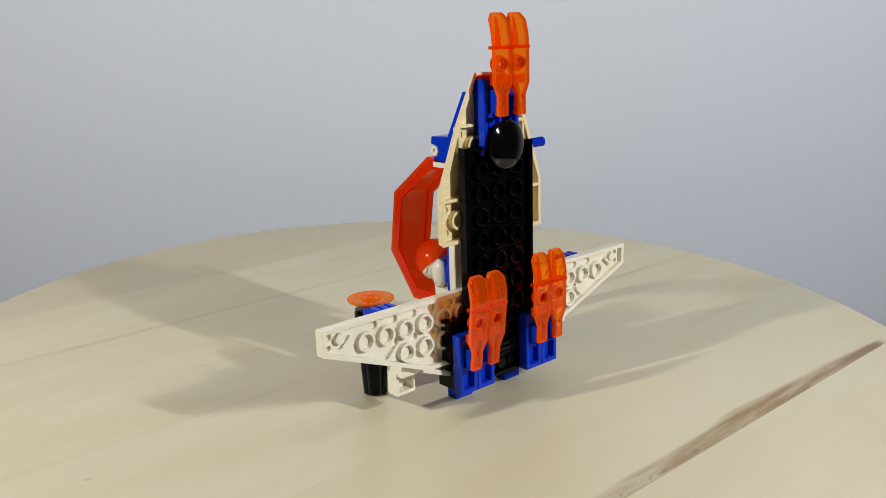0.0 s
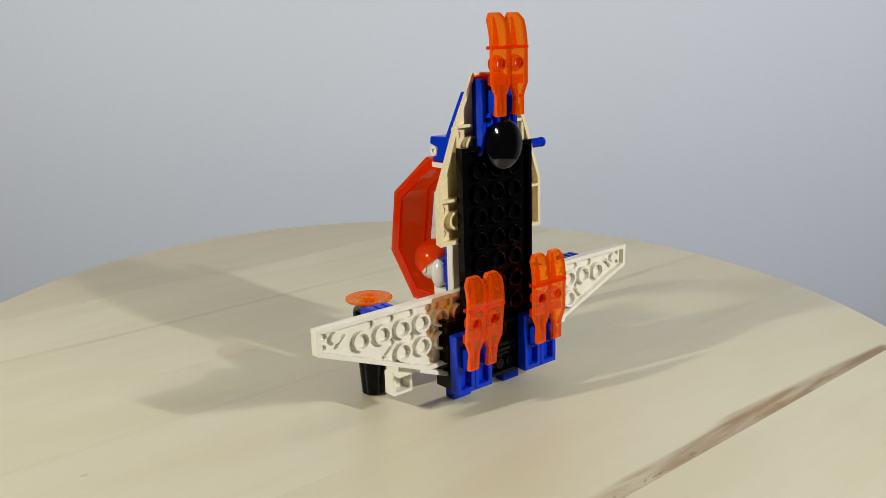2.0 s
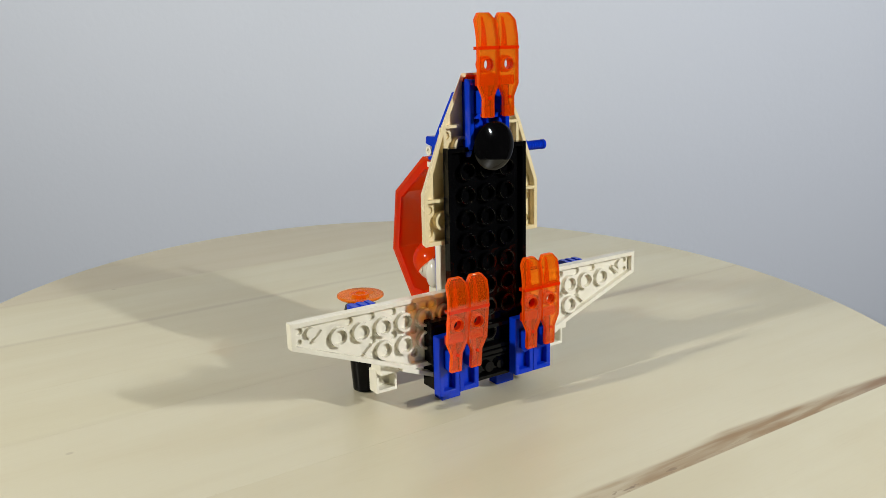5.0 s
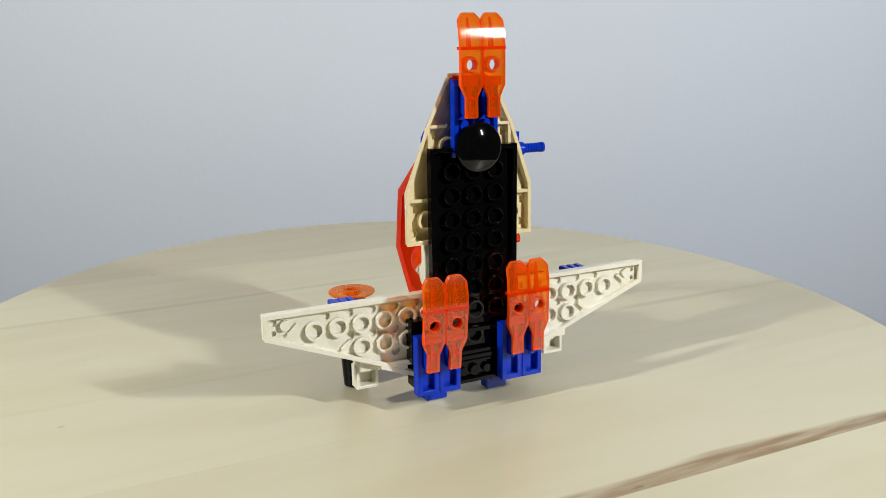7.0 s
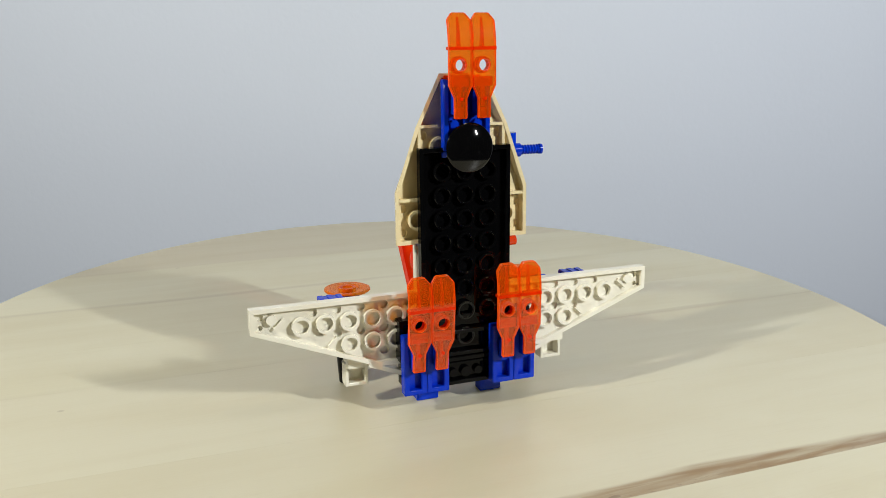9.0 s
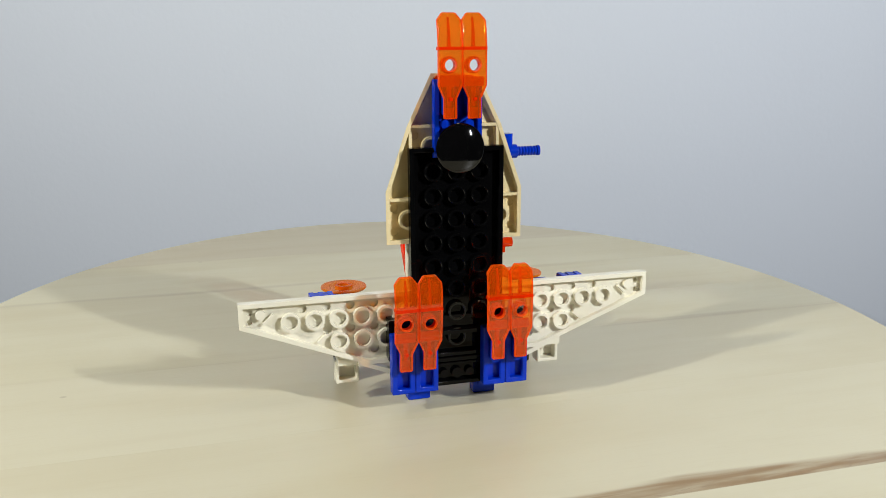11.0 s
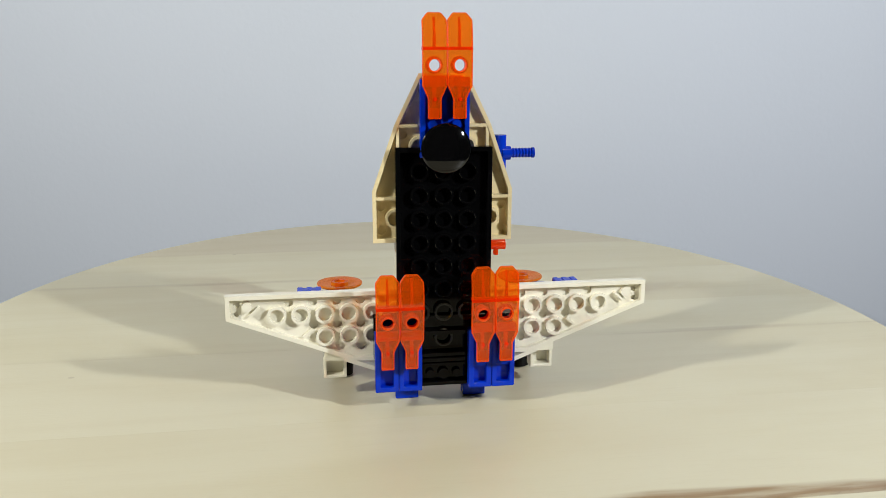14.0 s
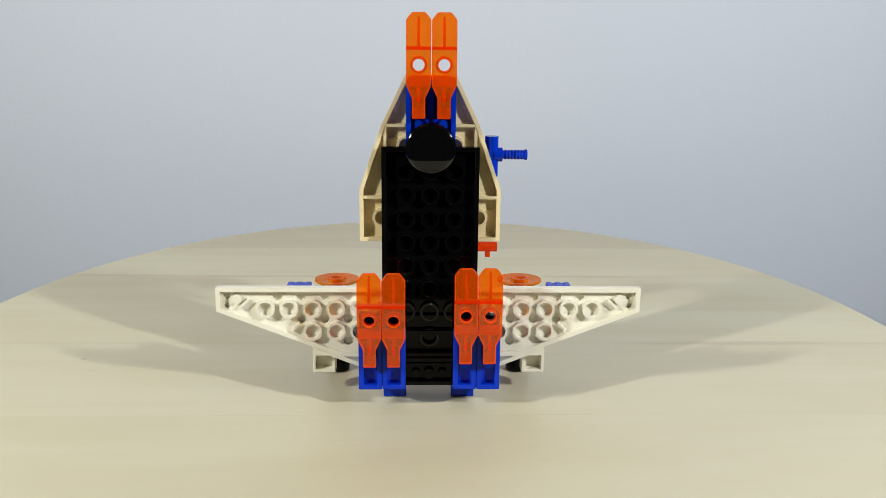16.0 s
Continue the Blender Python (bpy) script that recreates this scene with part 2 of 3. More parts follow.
# ---- the room ----
def flat_box(name, lo, hi, mat, label, category):
    bm = bmesh.new()
    prism(bm, [(lo[0], lo[1]), (hi[0], lo[1]), (hi[0], hi[1]), (lo[0], hi[1])], "n", lo[2], hi[2])
    ob = new(name, finish(name, bm, mat, 0, False, False))
    return tagged(ob, label, category, kind="structure")


flat_box("wall_north", (-1.3, 0.31, -0.75), (1.3, 0.41, 1.5), WALL, "plain pale blue-grey painted wall behind the board", "wall")
# unseen walls and ceiling, added dark so the black plastic reflects little
flat_box("wall_south", (-1.3, -1.5, -0.75), (1.3, -1.4, 1.5), UNLIT_DARK, "unseen plain wall coloured dark for an unlit room", "wall")
flat_box("wall_east", (1.3, -1.5, -0.75), (1.4, 0.41, 1.5), UNLIT_DARK, "unseen plain wall coloured dark for an unlit room", "wall")
flat_box("wall_west", (-1.4, -1.5, -0.75), (-1.3, 0.41, 1.5), UNLIT_DARK, "unseen plain wall coloured dark for an unlit room", "wall")
flat_box("ceiling", (-1.4, -1.5, 1.5), (1.4, 0.41, 1.6), UNLIT_DARK, "unseen plain ceiling coloured dark for an unlit room", "ceiling")
flat_box("floor", (-1.4, -1.5, -0.85), (1.4, 0.41, -0.75), FLOOR, "plain dull floor", "floor")

# ---- the turning board ----
RADIUS, THICK = 202.0, 18.0
JOINTS = [-202.0, -160.0, -110.8, -48.0, 13.0, 50.0, 97.0, 146.0, 202.0]


def strip(lo, hi):
    """One board's outline within the disc, a hair short of its joints."""
    lo, hi = lo + 0.02, hi - 0.02
    lo, hi = max(lo, -RADIUS + 0.5), min(hi, RADIUS - 0.5)
    ys = [lo + (hi - lo) * i / 24 for i in range(25)]
    right = [(math.sqrt(RADIUS ** 2 - y * y), y) for y in ys]
    return right + [(-x, y) for x, y in reversed(right)]


def turning_board():
    top = tagged(new("round_wooden_board"), "round pale wooden turntable board of glued planks with a brown streak", "turntable")
    for lo, hi in zip(JOINTS, JOINTS[1:]):
        bm = bmesh.new()
        prism(bm, [(x * MM, y * MM) for x, y in strip(lo, hi)], "n", -THICK * MM, 0.0)
        part("plank", bm, WOOD, top, ship=False)
    return top


def board_stand():
    bm = bmesh.new()
    lathe(bm, "n", 0, 0, [(0.13, -0.75), (0.13, -0.735), (0.03, -0.72), (0.025, -0.06), (0.09, -0.03), (0.09, -0.0182)], 48)
    ob = new("pedestal", finish("pedestal", bm, BLACK, 0, False))
    return tagged(ob, "dark round pedestal under the turning board", "pedestal")


board = turning_board()
board_stand()

# ---- the toy spaceship ----
ship = tagged(new("toy_spaceship"), "toy brick spaceship in white, blue, black and clear orange", "toy spaceship")


def tube_piece(parent, mat, name="tube", back=-2.2, front=-0.05):
    bm = bmesh.new()
    collar(bm, "n", circle(3.25, 20), circle(2.4, 20), back, front)
    return part(name, bm, TUBES if mat is BLACK else mat, parent, soft=0.26)


def base_plate():
    bm = bmesh.new()
    hollow(bm, [(-16, -64), (16, -64), (16, 0), (-16, 0)], 1.5, -3.2, 0.0, 1.0)
    plate = part("base_plate", bm, BLACK, ship, "glossy black plate seen from its hollow underside", soft=0.15)
    tube = tube_piece(plate, BLACK)
    spots = [(u, v, 0) for v in range(-56, 0, 8) for u in (-8, 0, 8)]
    tube.location = (spots[0][0] * MM, 0, spots[0][1] * MM)
    repeat(tube, spots[1:])


def tail_brick():
    bm = bmesh.new()
    hollow(bm, [(-24, -72.0), (24, -72.0), (24, -57.2), (-24, -57.2)], 1.4, -9.6, -0.4, 7.0)
    brick = part("tail_brick", bm, BLACK, ship, "black tail brick", soft=0.2)
    bm = bmesh.new()
    hollow(bm, [(-22, -82.4), (22, -82.4), (22, -72.4), (-22, -72.4)], 1.4, -9.6, 0.0, 7.6)
    box(bm, (-20, 20), (-75.2, -74.4), (-3, -0.4))
    part("tail_plate", bm, BLACK, ship, "black plate with a ridge across", soft=0.15)
    tube = tube_piece(brick, BLACK, back=-3.0, front=-0.4)
    tube.location = (0, 0, -65.2 * MM)
    bm = bmesh.new()
    for u in (-4.6, 0, 4.6):
        rod(bm, "n", u, -78.4, 1.5 if u else 1.9, -3, -0.6, 16)
    part("pin_row", bm, BLACK, ship)
    for u0 in (-16.0, 8.0):
        bm = bmesh.new()
        box(bm, (u0, u0 + 8), (-89.7, -81.6), (-12.2, -7.4))
        box(bm, (u0 + 1.5, u0 + 6.5), (-86.5, -82.2), (-7.6, -6.6))
        part("tail_foot", bm, BLUE, ship, "small blue block under the tail", soft=0.25)


def wing(side):
    s = side
    outline = [(s * 8, -48.4), (s * 72.6, -48.4), (s * 72.6, -56.8), (s * 31, -73.0), (s * 8, -73.0)]
    dents = [(s * (12 + 8 * i), -51.9, 1.5) for i in range(6)] + [(s * 69.0, -51.8, 1.1), (s * 69.2, -55.2, 0.9)] + [(s * (12 + 8 * i), -60, 1.5) for i in range(5)] + [(s * (12 + 8 * i), -68, 1.5) for i in range(3)]
    bm = bmesh.new()
    hollow(bm, outline, 1.5, -6.4, -3.2, 1.3, dents)
    # the slanted edge runs on past the rib
    prism(bm, [(s * 34, -71.3), (s * 34, -72.9), (s * 12, -81.6), (s * 12, -79.9)], "n", -6.4, -3.25)
    prism(bm, [(s * 65.2, -55.4), (s * 61.9, -52.4), (s * 61.3, -53.1), (s * 64.6, -56.1)], "n", -5.5, -3.6)
    prism(bm, [(s * 47.6, -63.6), (s * 44.6, -60.9), (s * 44.0, -61.6), (s * 47.0, -64.3)], "n", -5.5, -3.6)
    rod(bm, "n", s * 65.6, -52.6, 1.7, -5.3, -3.5, 16)
    w = part("wing", bm, WHITE, ship, "white wedge wing plate seen from its hollow underside", soft=0.15)
    bm = bmesh.new()
    collar(bm, "n", circle(3.25, 22), circle(2.4, 22), -5.2, -3.25)
    tube = part("tube", bm, WHITE, w)
    spots = [(s * u, -56 if u < 60 else -55.2, 0) for u in (16, 24, 32, 40, 48, 56)] + [(s * u, -64, 0) for u in (16, 24, 32, 40)]
    tube.location = (spots[0][0] * MM, 0, spots[0][1] * MM)
    repeat(tube, spots[1:])
    # studs on the far side
    bm = bmesh.new()
    for u in (20, 28, 52, 60):
        rod(bm, "n", s * u, -52, 2.4, -8.1, -6.3, 18)
    part("stud_row", bm, WHITE, w)
    # square landing foot
    bm = bmesh.new()
    square = [(s * 33, -81.2), (s * 41, -81.2), (s * 41, -73.0), (s * 33, -73.0)]
    collar(bm, "n", square, inset(square, 1.1), -14, -9.0)
    prism(bm, inset(square, 0.9), "n", -13.9, -13.0)
    prism(bm, [(-67, -6.4), (-74, -6.4), (-74, -13.8), (-67, -11)], "u", min(s * 33.4, s * 40.6), max(s * 33.4, s * 40.6))
    part("landing_foot", bm, WHITE, ship, "white square bracket under the wing", soft=0.2)
    # blue toothed clip on the far side of the wing
    bm = bmesh.new()
    box(bm, (s * 45 - 4, s * 45 + 4), (-56, -48.8), (-12, -6.5))
    for k in (-3.1, 0, 3.1):
        box(bm, (s * 45 + k - 0.9, s * 45 + k + 0.9), (-49.0, -48.45), (-11.6, -7.0))
    part("toothed_clip", bm, BLUE, ship, "small blue grille piece behind the wing", soft=0.12)


def engine(side):
    u0, n0 = side * 34.0, -31.0
    bm = bmesh.new()
    lathe(bm, "v", u0, n0, [(3.7, -88.2), (4.2, -87.9), (6.0, -58.0), (5.6, -56.6), (3.0, -56.4)], 28)
    cone = part("engine_cone", bm, BLACK, ship, "black tapered engine cone")
    bm = bmesh.new()
    box(bm, (u0 - 4, u0 + 4), (-70, -62), (-27, -6.45))
    part("bracket", bm, BLACK, ship, soft=0.2)
    bm = bmesh.new()
    lathe(bm, "v", u0, n0, [(2.0, -56.3), (2.8, -55.6), (5.0, -54.4), (7.8, -53.6), (8.3, -53.1), (8.2, -52.6), (7.6, -52.5), (3.2, -53.2), (3.1, -52.2), (1.9, -52.2), (1.9, -55.6)], 36, closed=True)
    part("exhaust_dish", bm, ORANGE_DISH, cone, "clear orange round dish")
    bm = bmesh.new()
    box(bm, (side * 38 - 4, side * 38 + 4), (-58, -53.6), (-25, -17))
    part("clip_block", bm, BLUE, ship, soft=0.2)


def nose_plate():
    """The yellowed wedge plate at the nose, hollow side out."""
    def whole(half):
        return half + [(-u, v) for u, v in reversed(half)]

    # the sides draw in towards the back
    front = whole([(23.5, -32), (23.5, -14.5), (16.1, 6.8), (8.0, 23.5)])
    back = whole([(22.8, -31.6), (22.8, -14.8), (14.3, 6.6), (6.2, 22.8)])
    bm = bmesh.new()
    rows = [[bm.verts.new((u, v, n)) for u, v in o] for o, n in ((back, -6.4), (front, -3.2), (inset(front, 1.35), -3.2), (inset(back, 0.9), -6.3))]
    for p, q in zip(rows, rows[1:]):
        for i in range(len(p)):
            k = (i + 1) % len(p)
            bm.faces.new((p[i], p[k], q[k], q[i]))
    prism(bm, inset(back, 0.12), "n", -6.38, -6.25)
    dents = [(s * u, v) for s in (-1, 1) for u, v in ((20.3, -20.3), (20.3, -28.2), (13.0, 3.6))]
    loops, edges = [inset(back, 0.12)] + [circle(1.35, 14, u, v) for u, v in dents], []
    for n, loop in enumerate(loops):
        vs = [bm.verts.new((u, v, -5.65)) for u, v in loop]
        low = [bm.verts.new((u, v, -6.27)) for u, v in loop]
        for i in range(len(vs)):
            k = (i + 1) % len(vs)
            edges.append(bm.edges.new((vs[i], vs[k])))
            bm.faces.new((vs[i], vs[k], low[k], low[i]))
    bmesh.ops.triangle_fill(bm, edges=edges, use_beauty=True, use_dissolve=False)
    plate = part("nose_plate", bm, CREAM, ship, "yellowed white wedge plate seen from its hollow underside", soft=0.2)
    for s in (-1, 1):
        bm = bmesh.new()
        box(bm, (min(s * 8.4, s * 22.8), max(s * 8.4, s * 22.8)), (-17.6, -16.6), (-5.9, -3.3))
        box(bm, (min(s * 8.4, s * 14.6), max(s * 8.4, s * 14.6)), (6.2, 7.2), (-5.9, -3.3))
        box(bm, (s * 14.9 - 0.5, s * 14.9 + 0.5), (-1.6, 6.4), (-5.9, -3.4))
        part("rib", bm, CREAM, plate)
        for u, v in ((16, -24), (8, 0)):
            bm = bmesh.new()
            collar(bm, "n", circle(3.25, 22, s * u, v), circle(2.4, 22, s * u, v), -5.9, -3.35)
            part("tube", bm, CREAM, plate)


def swim_fin(spot, tilt, bend, label):
    """One clear orange blade, drawn about the centre of its hole: chamfered tip, hole, narrowed neck."""
    u0, v0, n0 = spot
    t = 0.85

    def mid(s):
        return n0 + tilt * s - (bend * (s - 5) ** 2 if s > 5 else 0)

    bm = bmesh.new()

    def skin(left, right):
        """Sides, front and back between stations, each (half width, s)."""
        rows = []
        for w, s in left:
            rows.append([bm.verts.new((u0 + x, v0 + s, mid(s) + z)) for x, z in ((-w, -t), (w, -t), (w, t), (-w, t))])
        for p, q in zip(rows, rows[1:]):
            for i in range(4):
                bm.faces.new((p[i], p[(i + 1) % 4], q[(i + 1) % 4], q[i]))
        bm.faces.new(rows[0 if right else -1])

    skin([(2.1, -16.6), (2.1, -10.2), (3.9, -6.3), (3.9, -3.9)], True)
    skin([(3.9, 3.9), (3.9, 5), (3.9, 7), (3.9, 9), (3.9, 11), (3.9, 12.4), (3.9, 13.7), (2.1, 15.9)], False)
    k = 16
    ring = []
    for i in range(k):
        c, s = math.cos(2 * math.pi * i / k), math.sin(2 * math.pi * i / k)
        g = 3.9 / max(abs(c), abs(s))
        ring.append((c * g, s * g, c * 1.85, s * 1.85))
    outer = [[bm.verts.new((u0 + a, v0 + b, mid(b) + z)) for a, b, _, _ in ring] for z in (-t, t)]
    inner = [[bm.verts.new((u0 + a, v0 + b, mid(b) + z)) for _, _, a, b in ring] for z in (-t, t)]
    for i in range(k):
        j = (i + 1) % k
        for z in (0, 1):
            bm.faces.new((outer[z][i], outer[z][j], inner[z][j], inner[z][i]))
        bm.faces.new((inner[0][i], inner[0][j], inner[1][j], inner[1][i]))
        if abs(ring[i][0]) > 3.89 and abs(ring[j][0]) > 3.89:
            bm.faces.new((outer[0][i], outer[0][j], outer[1][j], outer[1][i]))
    bmesh.ops.remove_doubles(bm, verts=bm.verts, dist=0.01)
    fin = part("swim_fin", bm, (ORANGE, ORANGE_EDGE_GLOW), ship, label, soft=0.22)
    # side faces get the orange with the edge glow painted in
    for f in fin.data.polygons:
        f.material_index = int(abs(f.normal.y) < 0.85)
    # a tapered rib under the tip, a step across, the thick socket below the hole
    bm = bmesh.new()
    rows = []
    for at, w, deep in ((5.6, 0.5, 2.3), (8.5, 0.46, 1.7), (11.5, 0.42, 1.1), (14.6, 0.36, 0.4)):
        rows.append([bm.verts.new((u0 + x, v0 + at, mid(at) - t - z)) for x, z in ((-w, 0.02), (w, 0.02), (w * 0.6, deep), (-w * 0.6, deep))])
    for p, q in zip(rows, rows[1:]):
        for i in range(4):
            bm.faces.new((p[i], p[(i + 1) % 4], q[(i + 1) % 4], q[i]))
    bm.faces.new(rows[0]), bm.faces.new(rows[-1])
    part("rib", bm, ORANGE_RIB, fin)
    bm = bmesh.new()
    box(bm, (u0 - 3.9, u0 + 3.9), (v0 + 4.6, v0 + 5.6), (mid(5) - t - 1.3, mid(5) + t + 0.08))
    part("step", bm, ORANGE_RIB, fin)
    bm = bmesh.new()
    box(bm, (u0 - 3.4, u0 + 3.4), (v0 - 6.6, v0 - 3.6), (mid(-5) - t - 1.5, mid(-5) - t - 0.02))
    part("socket", bm, ORANGE_RIB, fin, soft=0.15)
    bm = bmesh.new()
    box(bm, (u0 - 0.6, u0 + 0.6), (v0 - 12.8, v0 - 6.8), (mid(-9) - t - 1.3, mid(-9) - t - 0.02))
    box(bm, (u0 - 1.5, u0 + 1.5), (v0 - 16.3, v0 - 13.2), (mid(-15) - t - 1.3, mid(-15) - t - 0.02))
    rod(bm, "n", u0, v0 - 10.4, 0.55, mid(-10) + t - 0.02, mid(-10) + t + 0.35, 12)
    part("boss", bm, ORANGE_RIB, fin)
    bm = bmesh.new()
    collar(bm, "n", circle(2.7, 18, u0, v0), circle(1.87, 18, u0, v0), mid(0) - t - 2.0, mid(0) - t - 0.02)
    part("hole_collar", bm, ORANGE_RIB, fin)


def fin_holder(u0):
    """Two blue clip tiles side by side, each with a framed recess."""
    for u in (u0, u0 + 8):
        bm = bmesh.new()
        tile = [(u + 0.06, -82.3), (u + 7.94, -82.3), (u + 7.94, -61.4), (u + 0.06, -61.4)]
        hollow(bm, tile, 1.7, 0.15, 4.0, 1.4)
        box(bm, (u + 1.5, u + 6.5), (-74.8, -62.8), (0.6, 3.0))
        box(bm, (u + 2.4, u + 5.6), (-72.8, -66.0), (2.8, 6.4))
        part("fin_clip", bm, BLUE, ship, "blue clip tile with a framed recess", soft=0.2)


def nose_holder():
    bm = bmesh.new()
    prism(bm, [(-3.6, -1.9), (-3.4, -1.0), (1.5, 1.2), (19.8, 1.2), (21.7, 0.0), (21.7, -1.9)], "u", -8, -6.3)
    prism(bm, [(-3.6, -1.9), (-3.4, -1.0), (1.5, 1.2), (19.8, 1.2), (21.7, 0.0), (21.7, -1.9)], "u", 6.3, 8)
    box(bm, (-6.4, 6.4), (-0.4, 21.4), (-5.6, -1.6))
    box(bm, (-0.9, 0.9), (4.4, 21.0), (-1.8, 0.7))
    for u in (-4, 4):
        rod(bm, "n", u, 7.2, 1.7, -1.8, 0.4, 18)
        box(bm, (u - 1.5, u + 1.5), (10.6, 18), (-1.8, 4.2))
    part("nose_holder", bm, BLUE, ship, "blue clip bracket at the nose", soft=0.2)
    bm = bmesh.new()
    lathe(bm, "n", 0, 0, [(2.5, 0.0), (3.0, 2.9), (7.9, 2.9), (8.1, 3.3)] + [(18.2 * math.sin(a), 18.2 * math.cos(a) - 12.9) for a in [radians(26 - 2 * i) for i in range(13)]], 40)
    part("nose_dome", bm, DOME, ship, "glossy black domed dish")
    bm = bmesh.new()
    box(bm, (-6.6, 6.6), (20.4, 22.9), (-5.6, -2.9))
    part("nose_light", bm, RED_ORANGE, ship, "clear red-orange block at the nose tip", soft=0.3)


def cockpit():
    bm = bmesh.new()
    prism(bm, [(3.6, -9.7), (2.0, -15.0), (1.4, -26.0), (-1.2, -26.4), (-2.0, -22.4), (-5.0, -22.4), (-5.8, -25.2), (-7.6, -24.6), (-7.6, -9.7)], "u", -8, 8)
    part("hinge_block", bm, BLUE, ship, "blue hinge block", soft=0.25)
    bm = bmesh.new()
    wedge = [(7.9, 17.3), (15.0, 3.4), (15.0, -8.0)]
    prism(bm, wedge + [(-u, v) for u, v in reversed(wedge)], "n", -9.4, -6.45)
    part("wedge_plate", bm, BLUE, ship, "blue wedge plate", soft=0.25)
    bm = bmesh.new()
    for u in (-8.2, 7.0):
        collar(bm, "u", circle(1.75, 18, -3.5, -24.2), circle(0.8, 18, -3.5, -24.2), u, u + 1.2)
    rod(bm, "u", -3.5, -24.2, 1.0, -7.4, 7.4, 14)
    box(bm, (-8.3, 8.3), (-9.2, -7.4), (-25, -15))
    part("hinge_pin", bm, WHITE, ship, "white hinge pin")
    # canopy: an angular roof two studs wide with short side flanges
    roof = [(-7.2, -15.5), (-6.0, -28.6), (-21.0, -48.6), (-44.2, -52.2), (-60.6, -39.4), (-60.6, -21.0)]
    inner = [(-8.6, -15.5), (-7.6, -28.0), (-21.7, -47.1), (-43.6, -50.6), (-59.1, -38.7), (-59.1, -21.0)]
    flange = [(-11.0, -15.5), (-10.2, -27.0), (-23.0, -44.4), (-42.6, -47.6), (-56.4, -37.4), (-56.4, -21.0)]
    bm = bmesh.new()
    prism(bm, roof + inner[::-1], "u", -8, 8)
    canopy = part("canopy", bm, RED_ORANGE, ship, "clear red-orange angular cockpit canopy", soft=0.12)
    for u in (-8.0, 6.9):
        bm = bmesh.new()
        prism(bm, [(v * 0.999, n + 0.05) for v, n in inner] + flange[::-1], "u", u, u + 1.1)
        part("side_flange", bm, RED_ORANGE, canopy)
    # stacked deck plates between the underside and the canopy
    for name, u, v, n, mat in (("deck_plate", 15.9, (-79, -33), (-9.5, -6.45), WHITE), ("deck_plate", 14.0, (-57, -8.1), (-12.7, -9.6), BLUE),
                               ("rear_deck", 16.0, (-80, -58), (-18, -9.6), WHITE)):
        bm = bmesh.new()
        box(bm, (-u, u), v, n)
        part(name, bm, mat, ship, "blue deck plate" if mat is BLUE else "white deck plate", soft=0.2)
    bm = bmesh.new()
    box(bm, (-11, 11), (-59, -56), (-22, -12.7))
    part("seat_back", bm, WHITE, ship, soft=0.3)


def side_gun():
    bm = bmesh.new()
    rod(bm, "v", 20.8, -11.5, 2.3, -11.0, 2.6, 20)
    lathe(bm, "u", -3.6, -11.2, [(2.4, 21.5), (2.4, 24.4), (1.5, 24.6)] + [(1.75 if i % 2 else 1.45, 25.0 + 0.55 * i) for i in range(13)] + [(1.8, 31.9), (1.8, 32.8), (1.2, 32.9)], 20)
    rod(bm, "u", -3.6, -11.2, 2.0, 12, 21, 16)
    part("side_gun", bm, BLUE, ship, "blue ridged side gun")
    bm = bmesh.new()
    rod(bm, "u", -35.8, -12.0, 1.75, 12, 23.4, 18)
    rod(bm, "v", 20.2, -12.0, 0.9, -39.4, -36.6, 14)
    part("side_light", bm, RED_ORANGE, ship, "small clear red-orange tap piece")


base_plate()
tail_brick()
wing(-1), wing(1)
engine(-1), engine(1)
nose_plate()
nose_holder()
fin_holder(-24), fin_holder(8)
for u in (-4.0, 4.0):
    swim_fin((u, 26.2, 5.6), 0.0, 0.02, "clear orange swim fin at the nose")
for u in (-20.0, -12.0):
    swim_fin((u, -56.1, 9.3), 0.11, 0.025, "clear orange swim fin at the tail")
for u in (12.0, 20.0):
    swim_fin((u, -54.9, 8.0), 0.02, 0.018, "clear orange swim fin at the tail")
cockpit()
side_gun()


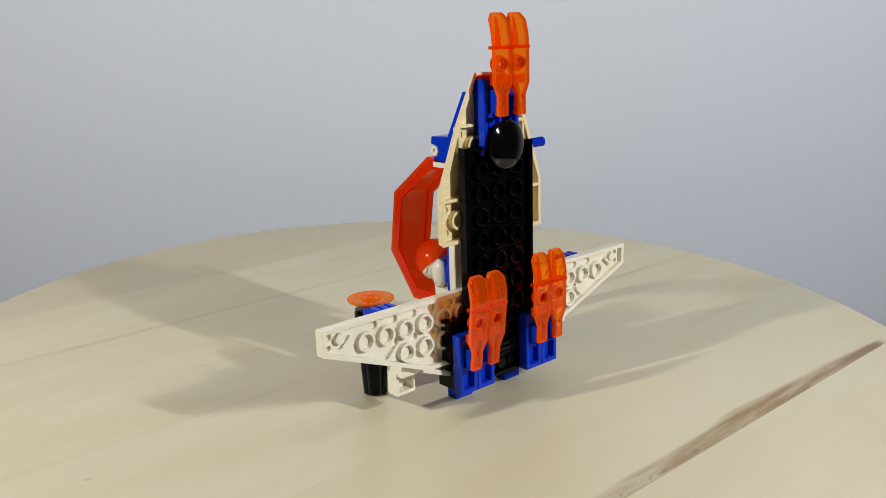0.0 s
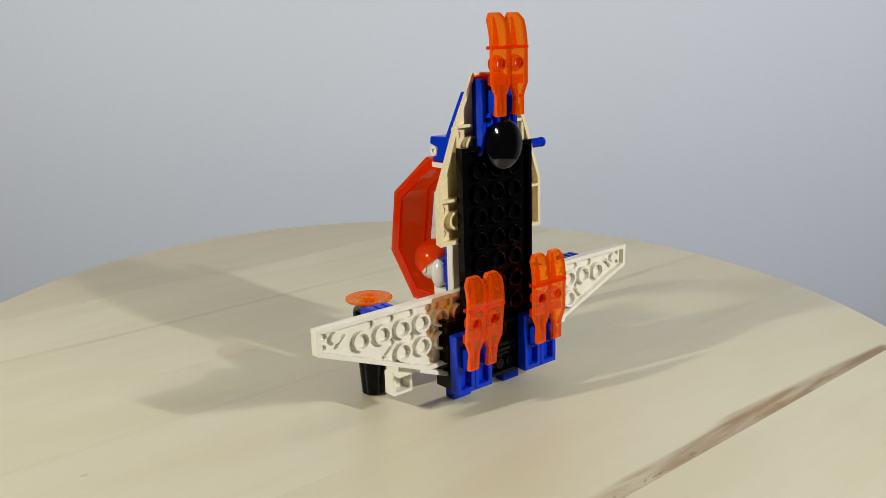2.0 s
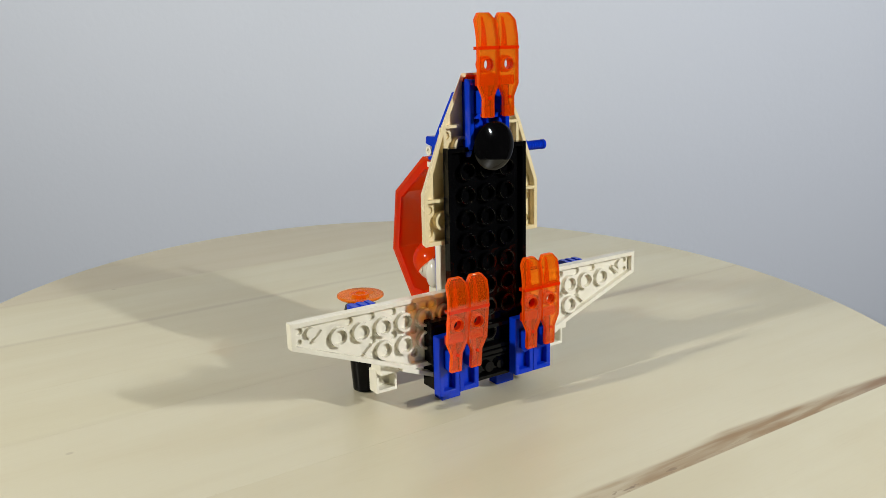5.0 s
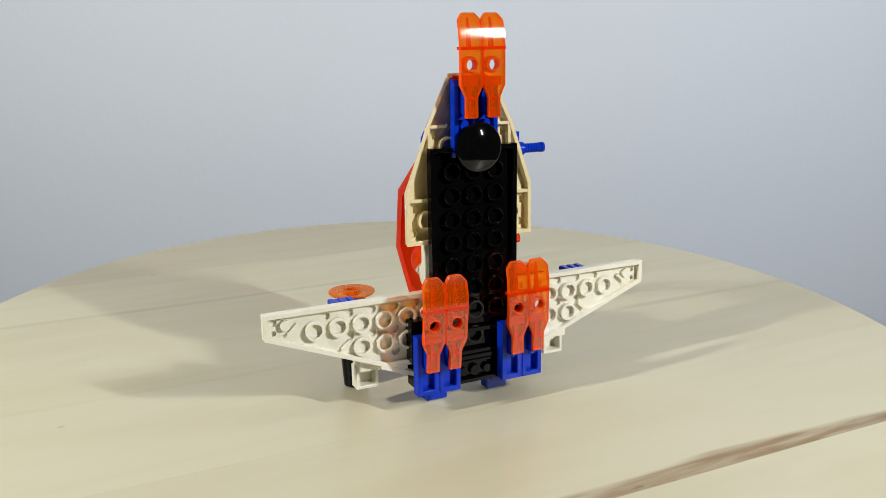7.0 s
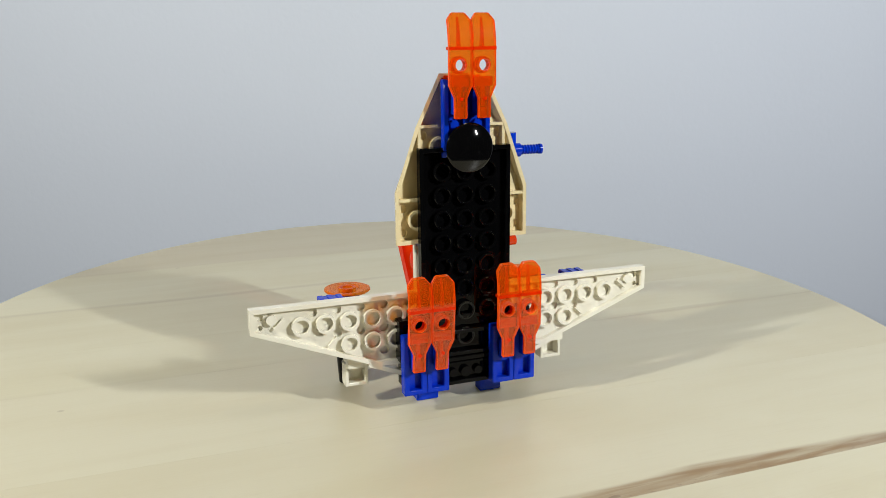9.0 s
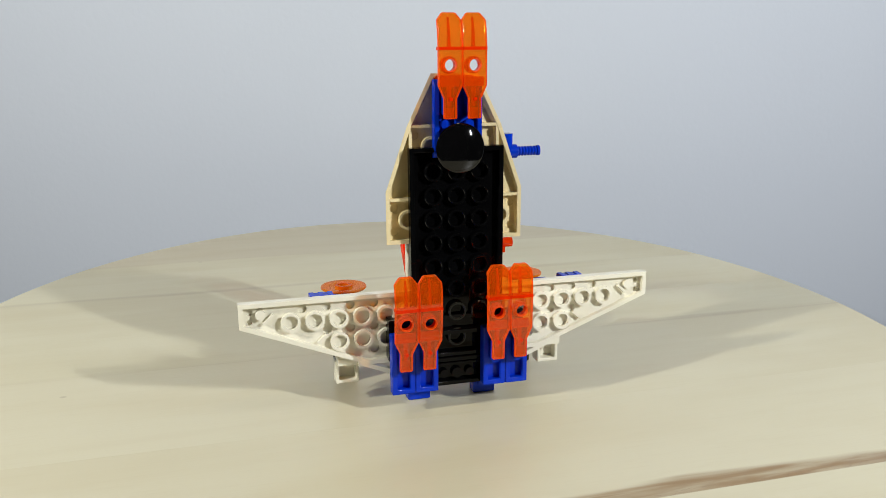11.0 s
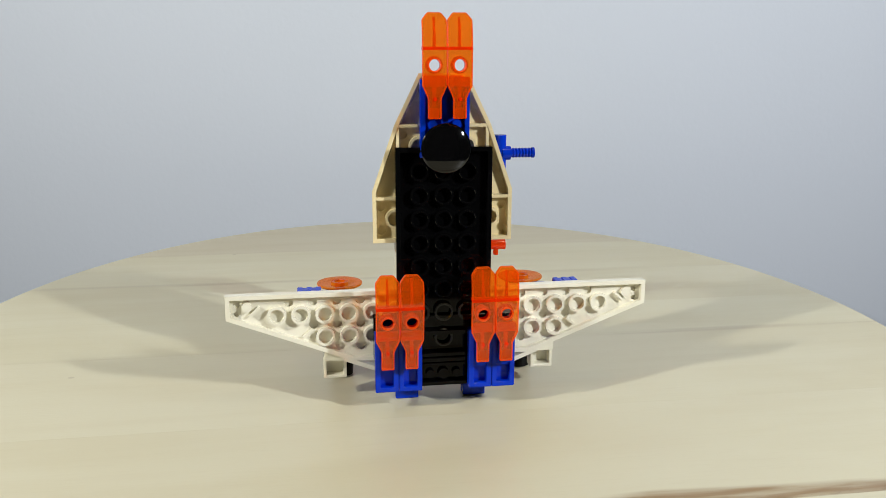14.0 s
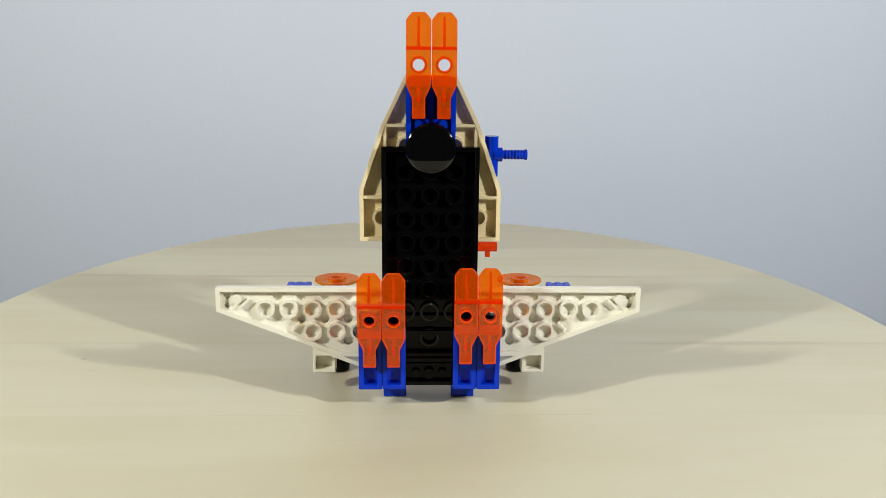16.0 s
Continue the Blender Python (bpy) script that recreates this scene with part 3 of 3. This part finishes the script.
# ---- the doll in the cockpit: one plain mesh ----
def doll():
    bm = bmesh.new()
    lathe(bm, "n", -1, -46.8, [(3.4, -27.4), (5.4, -28.0)] + [(7.0 * math.cos(a), -33.4 - 7.0 * math.sin(a)) for a in [-0.75 + i * 0.21 for i in range(12)]], 24)
    prism(bm, [(-8.5, -13), (6.5, -13), (4.5, -28.2), (-6.5, -28.2)], "v", -51.0, -44.5, 1)
    for k in (-1, 1):
        box(bm, (min(k * 0.4, k * 7.4) - 1, max(k * 0.4, k * 7.4) - 1), (-50, -34), (-18.4, -12.8), 1)
    # visor: a slice of a slightly larger ball over the helmet's face, with a pivot at each side
    mid = Vector((-1, -45.9, -34.1))
    ball = bmesh.ops.create_uvsphere(bm, u_segments=32, v_segments=20, radius=7.8, matrix=Matrix.Translation(mid))["verts"]
    faces = list({f for v in ball for f in v.link_faces})
    for f in faces:
        f.material_index = 2
    edges = list({e for f in faces for e in f.edges})
    bmesh.ops.bisect_plane(bm, geom=ball + edges + faces, dist=0.001, plane_co=mid + Vector((0, -2.3, 1.7)),
                           plane_no=(0, 0.72, -0.69), clear_inner=True)
    shell = [f for f in bm.faces if f.material_index == 2]
    bmesh.ops.bisect_plane(bm, geom=list({g for f in shell for g in (*f.verts, *f.edges, f)}), dist=0.001,
                           plane_co=mid + Vector((0, 0, -6.0)), plane_no=(0, 0.3, 0.95), clear_inner=True)
    for k in (-1, 1):
        rod(bm, "u", -47.6, -33.0, 1.9, -1 + k * 6.0 - 0.9, -1 + k * 6.0 + 0.9, 16)
    # arms bent forward and the air tank's rounded shoulders
    for k in (-1, 1):
        bmesh.ops.create_uvsphere(bm, u_segments=18, v_segments=12, radius=1.0,
                                  matrix=Matrix.Translation((-1 + k * 6.6, -48.2, -24.2)) @ Matrix.Diagonal((2.5, 5.4, 3.2, 1)))
    box(bm, (-6, 4), (-55.5, -51.0), (-29, -14))
    box(bm, (-8.4, -4.6), (-56.0, -53.2), (-26, -15))
    ob = new("toy_figure", finish("toy_figure", bm, [WHITE, BLUE, RED_ORANGE], 0.0))
    return tagged(ob, "small helmeted toy figure seated in the cockpit", "doll")


pilot = doll()


def motions():
    walk(board, [(t, pose(0, 0, 0, 0, 0, a)) for t, a in TURNS])
    walk(ship, [(t, ship_pose(a)) for t, a in TURNS])
    walk(pilot, [(t, ship_pose(a)) for t, a in TURNS])


motions()
